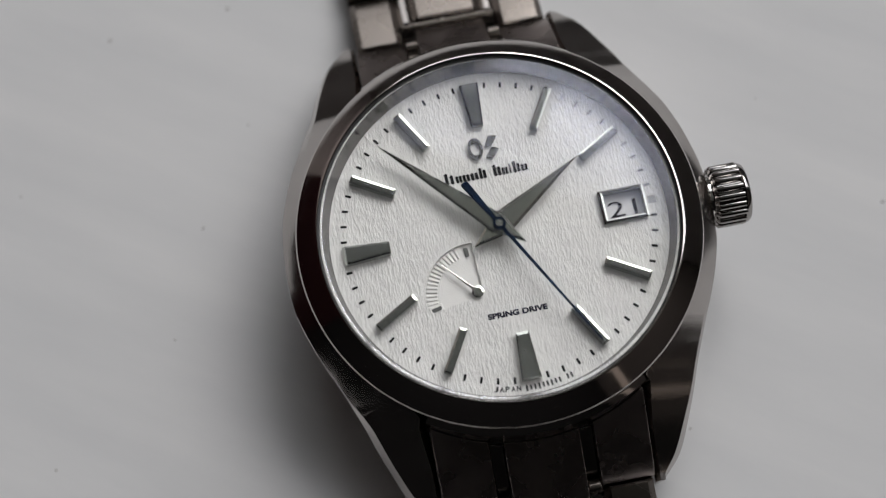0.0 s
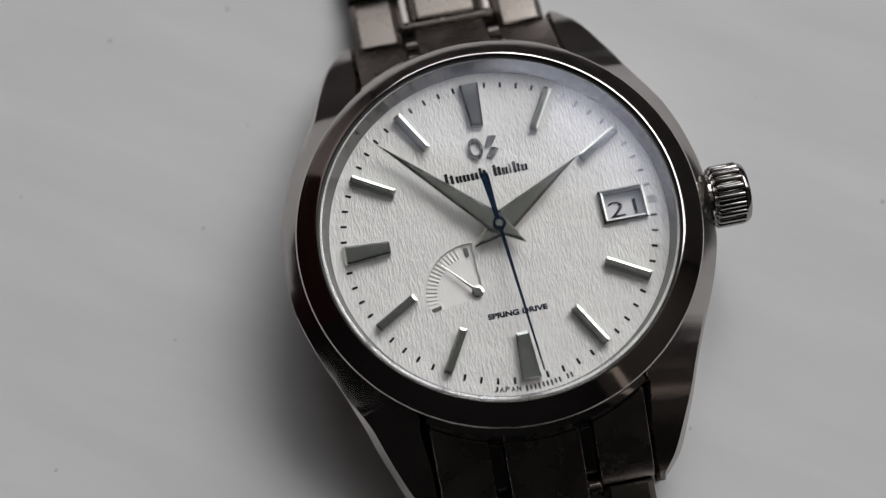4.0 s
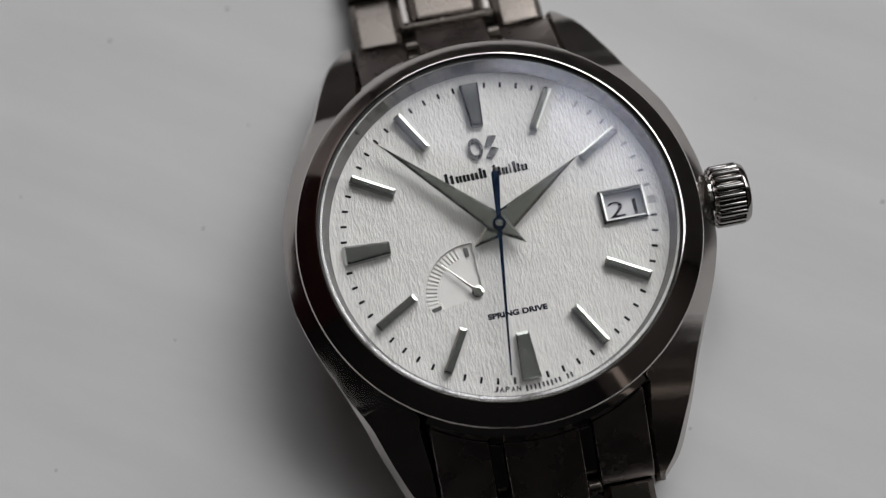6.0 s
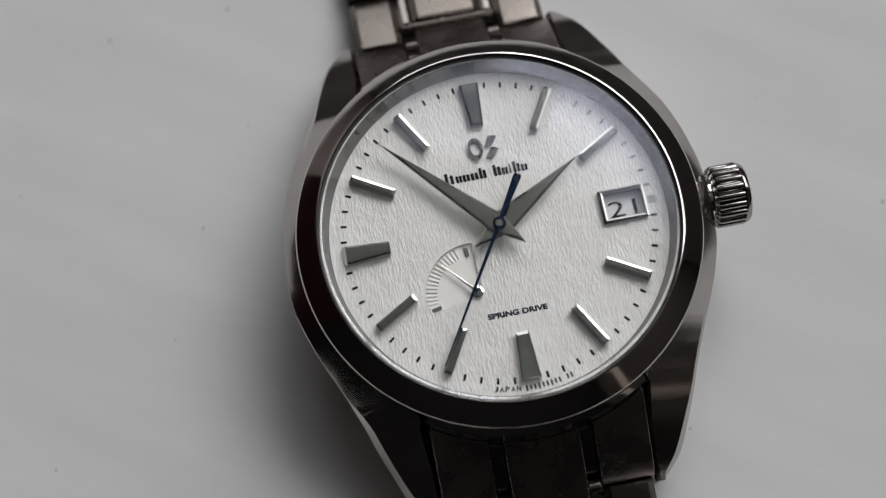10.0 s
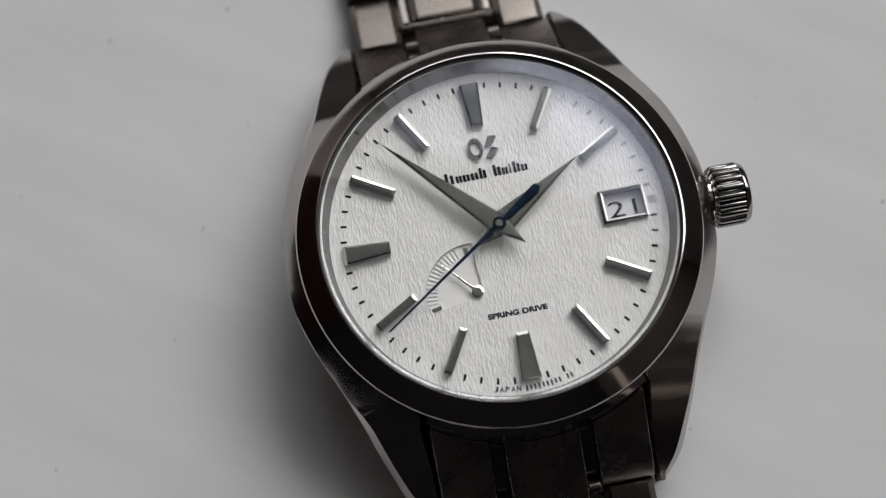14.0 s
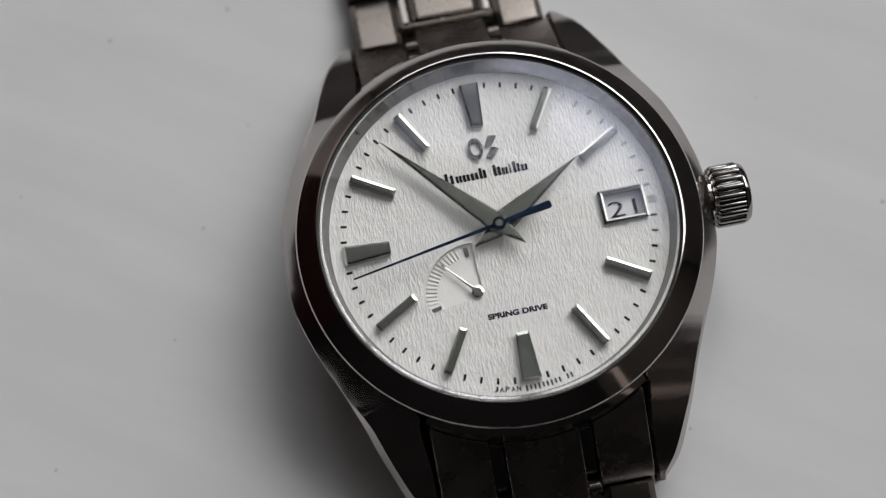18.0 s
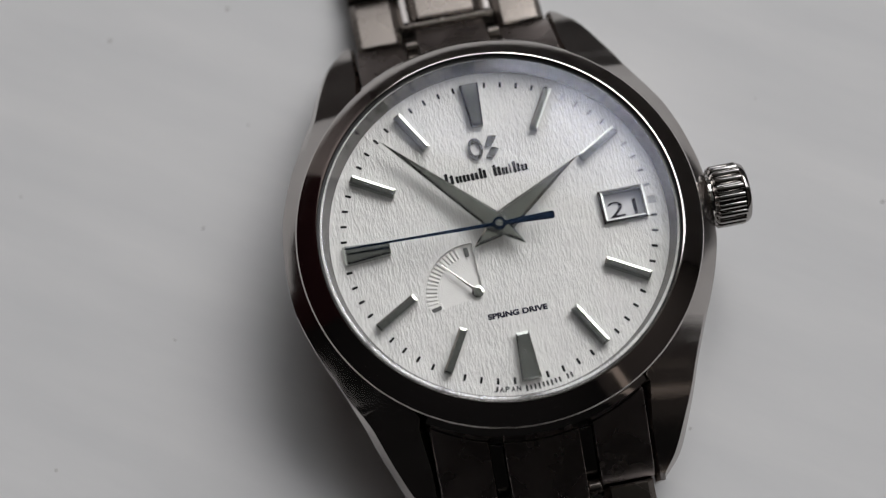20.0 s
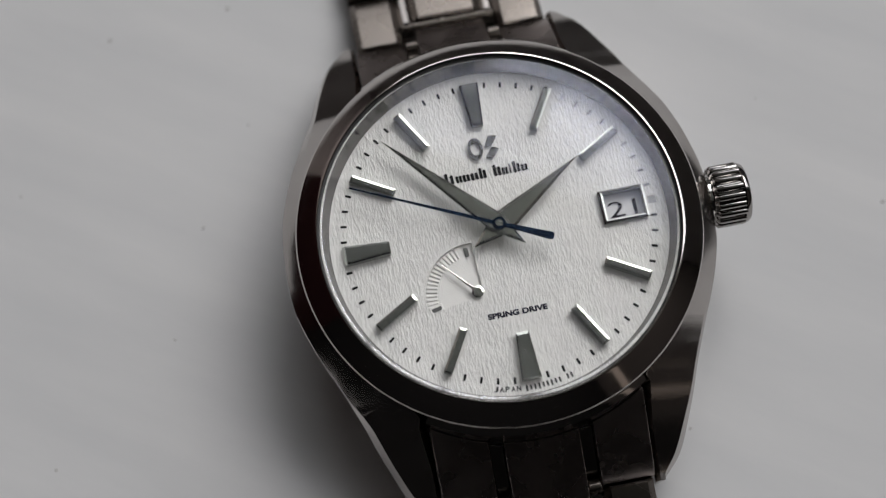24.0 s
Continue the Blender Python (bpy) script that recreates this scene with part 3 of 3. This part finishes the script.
ROWS = ((24.5, -6.9, 31.0, -8.4), (31.3, -8.45, 37.5, -8.9), (37.8, -8.9, 44.2, -8.9), (44.5, -8.9, 50.9, -8.9), (51.2, -8.9, 57.6, -8.9))


def bracelet(watch):
    for s, dy in ((1, -0.55), (-1, 0.25)):
        zi, zo = -1.2, -6.6
        e = part("end_link", end_piece(-3.55, 3.55, s, 25.9 + dy, zi, zo - 0.6), M_BRUSHED, watch, "brushed titanium end link", smooth=30, bevel=0.06)
        for sx in (-1, 1):
            a, b = sorted((sx * 4.95, sx * 10.0))
            part("end_link_side", end_piece(a, b, s, 24.2 + dy, zi, zo), M_BRUSHED, e, smooth=30, bevel=0.06)
            a, b = sorted((sx * 3.6, sx * 4.9))
            part("end_link_strip", end_piece(a, b, s, 23.6 + dy, zi - 0.9, zo - 1.0, 3), M_STRIP_DIMMED, e, "narrow polished strip", smooth=30, bevel=0.08)
            for y, z in ((20.9, -3.9), (23.4, -6.2)) if s > 0 else ((24.2, -7.1),):  # rounded bars across the strip
                bar = bmesh.new()
                bmesh.ops.create_cone(bar, cap_ends=True, segments=24, radius1=0.72, radius2=0.72, depth=b - a - 0.06, matrix=Matrix.Translation(((a + b) / 2, s * (y + dy), z + DIAL)) @ Matrix.Rotation(radians(90), 4, "Y"))
                part("strip_bar", bar, M_LINK_DIMMED, e, "small rounded polished bar", smooth=40, bevel=0.12)
        for k, (y0, z0, y1, z1) in enumerate(ROWS):
            y0, y1 = y0 + dy, y1 + dy
            c0 = 2.6
            mid = part("centre_link", link_block(-3.5, 3.5, s * (y0 + c0), z0 - 0.2 * c0 if k < 1 else (z0 - 0.08 * c0 if k < 2 else z0), s * (y1 + c0 - 0.1), z1 - 0.12 * c0 if k < 1 else z1, 2.6), M_LINK_DIMMED, watch, "brushed titanium centre link", smooth=12)
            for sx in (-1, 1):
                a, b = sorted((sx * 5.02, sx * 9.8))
                part("outer_link", link_block(a, b, s * y0, z0, s * y1, z1, 2.6), M_LINK_DIMMED, watch, "brushed titanium outer link", smooth=12)
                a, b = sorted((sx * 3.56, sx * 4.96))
                part("polished_strip", link_block(a, b, s * (y0 + 2.2), z0 - 0.5, s * (y1 + 2.1), z1 - 0.4 if k < 2 else z1 - 0.1, 2.2, 0.05), M_STRIP_DIMMED, watch, "narrow polished strip link", smooth=12)
        pin = bmesh.new()
        bmesh.ops.create_cone(pin, cap_ends=True, segments=20, radius1=0.42, radius2=0.42, depth=9.6, matrix=Matrix.Translation((0, s * (26.55 + dy), -8.05 + DIAL)) @ Matrix.Rotation(radians(90), 4, "Y"))
        part("link_pin", pin, M_LINK_DIMMED, watch, smooth=40)


def specks():
    """Crumbs of dust stuck to the paint."""
    rng = random.Random(4)
    for x, y, r in SPECKS:
        bm = bmesh.new()
        bmesh.ops.create_icosphere(bm, subdivisions=2, radius=r * 0.8)
        for v in bm.verts:
            v.co *= 1 + 0.35 * noise.noise(v.co * (2.2 / r) + Vector((x, y, 0)))
            v.co.x *= 1.25
            v.co.z = max(v.co.z * 0.16, -0.1 * r)
        low = min(v.co.z for v in bm.verts)
        bmesh.ops.rotate(bm, cent=(0, 0, 0), matrix=Matrix.Rotation(rng.uniform(0, 3), 3, "Z"), verts=bm.verts)
        bmesh.ops.translate(bm, vec=(0, 0, -low), verts=bm.verts)
        ob = finish("dust_speck", bm, M_SPECK, smooth=60)
        ob.location = (x / 1000, y / 1000, 0)
        tagged(ob, "tiny grey dust speck on the white table", "dust", "dust specks on the table")


def bezel_specks():
    """Pale grains on the polished bezel: dust, and one standing in for a glint."""
    rng = random.Random(9)
    # the grain at 188 degrees stands in for a spot of reflected light
    for a, r in ((283, 18.6), (318, 17.7), (188, 18.2)):
        size = rng.uniform(0.025, 0.045)
        bm = bmesh.new()
        bmesh.ops.create_icosphere(bm, subdivisions=1, radius=size)
        ob = finish("pale_grain", bm, M_SPECK, smooth=60)
        u = (19.08 - r) / 1.82
        z = 0.98 + 1.43 * u + 0.02 * math.sin(math.pi * u) + DIAL
        ob.location = (r * math.sin(radians(a)) / 1000, r * math.cos(radians(a)) / 1000, (z + size * 0.6) / 1000)
        tagged(ob, "pale speck on the polished bezel", "dust", "dust grains on the bezel")


SPECKS = ((-28.7, 9.8, 0.22), (-35.4, 32.6, 0.30), (-22.5, 33.8, 0.30), (15.1, -20.1, 0.20), (39.9, -1.2, 0.28), (-46.5, -12.0, 0.22), (-33.2, -1.3, 0.16), (-46.7, 16.9, 0.18), (-22.4, 20.1, 0.16), (30.0, 12.4, 0.14))
WATCH = tagged(new("wrist_watch"), "steel grey titanium wrist watch with white dial lying on the table", "watch")
room()
table()
case(WATCH)
bezel(WATCH)
flange(WATCH)
dial(WATCH)
crystal(WATCH)
MINUTE, SECOND = watch_needles(WATCH)
crown(WATCH)
bracelet(WATCH)
specks()
bezel_specks()


def stray_dust():
    """A grain on the six o'clock marker and one on the crystal."""
    for x, y, z, size, label in ((-0.15, -12.12, 0.8, 0.05, "pale crumb of dust on the broad steel marker"), (3.09, 14.58, 2.42, 0.045, "bluish grain of dust on the crystal")):
        bm = bmesh.new()
        bmesh.ops.create_icosphere(bm, subdivisions=1, radius=size)
        for v in bm.verts:
            v.co.x *= 2.0 if z < 1 else 1.0
            v.co.z *= 0.6
        ob = finish("pale_grain", bm, M_SPECK, smooth=60)
        ob.location = (x / 1000, y / 1000, (z + DIAL + size * 0.45) / 1000)
        tagged(ob, label, "dust", "dust grains on the watch")


stray_dust()


def motions():
    rows = []
    for k in range(49):
        t = k * 0.5
        rows.append((t, pose(0, 0, (DIAL + 1.56) / 1000, 0, 0, -(151.3 + 6.0 * t))))
    walk(SECOND, rows)
    walk(MINUTE, [(t, pose(0, 0, (DIAL + 1.14) / 1000, 0, 0, -(315.4 + 0.105 * t))) for t in (0.0, 8.0, 16.0, 24.0)])


motions()
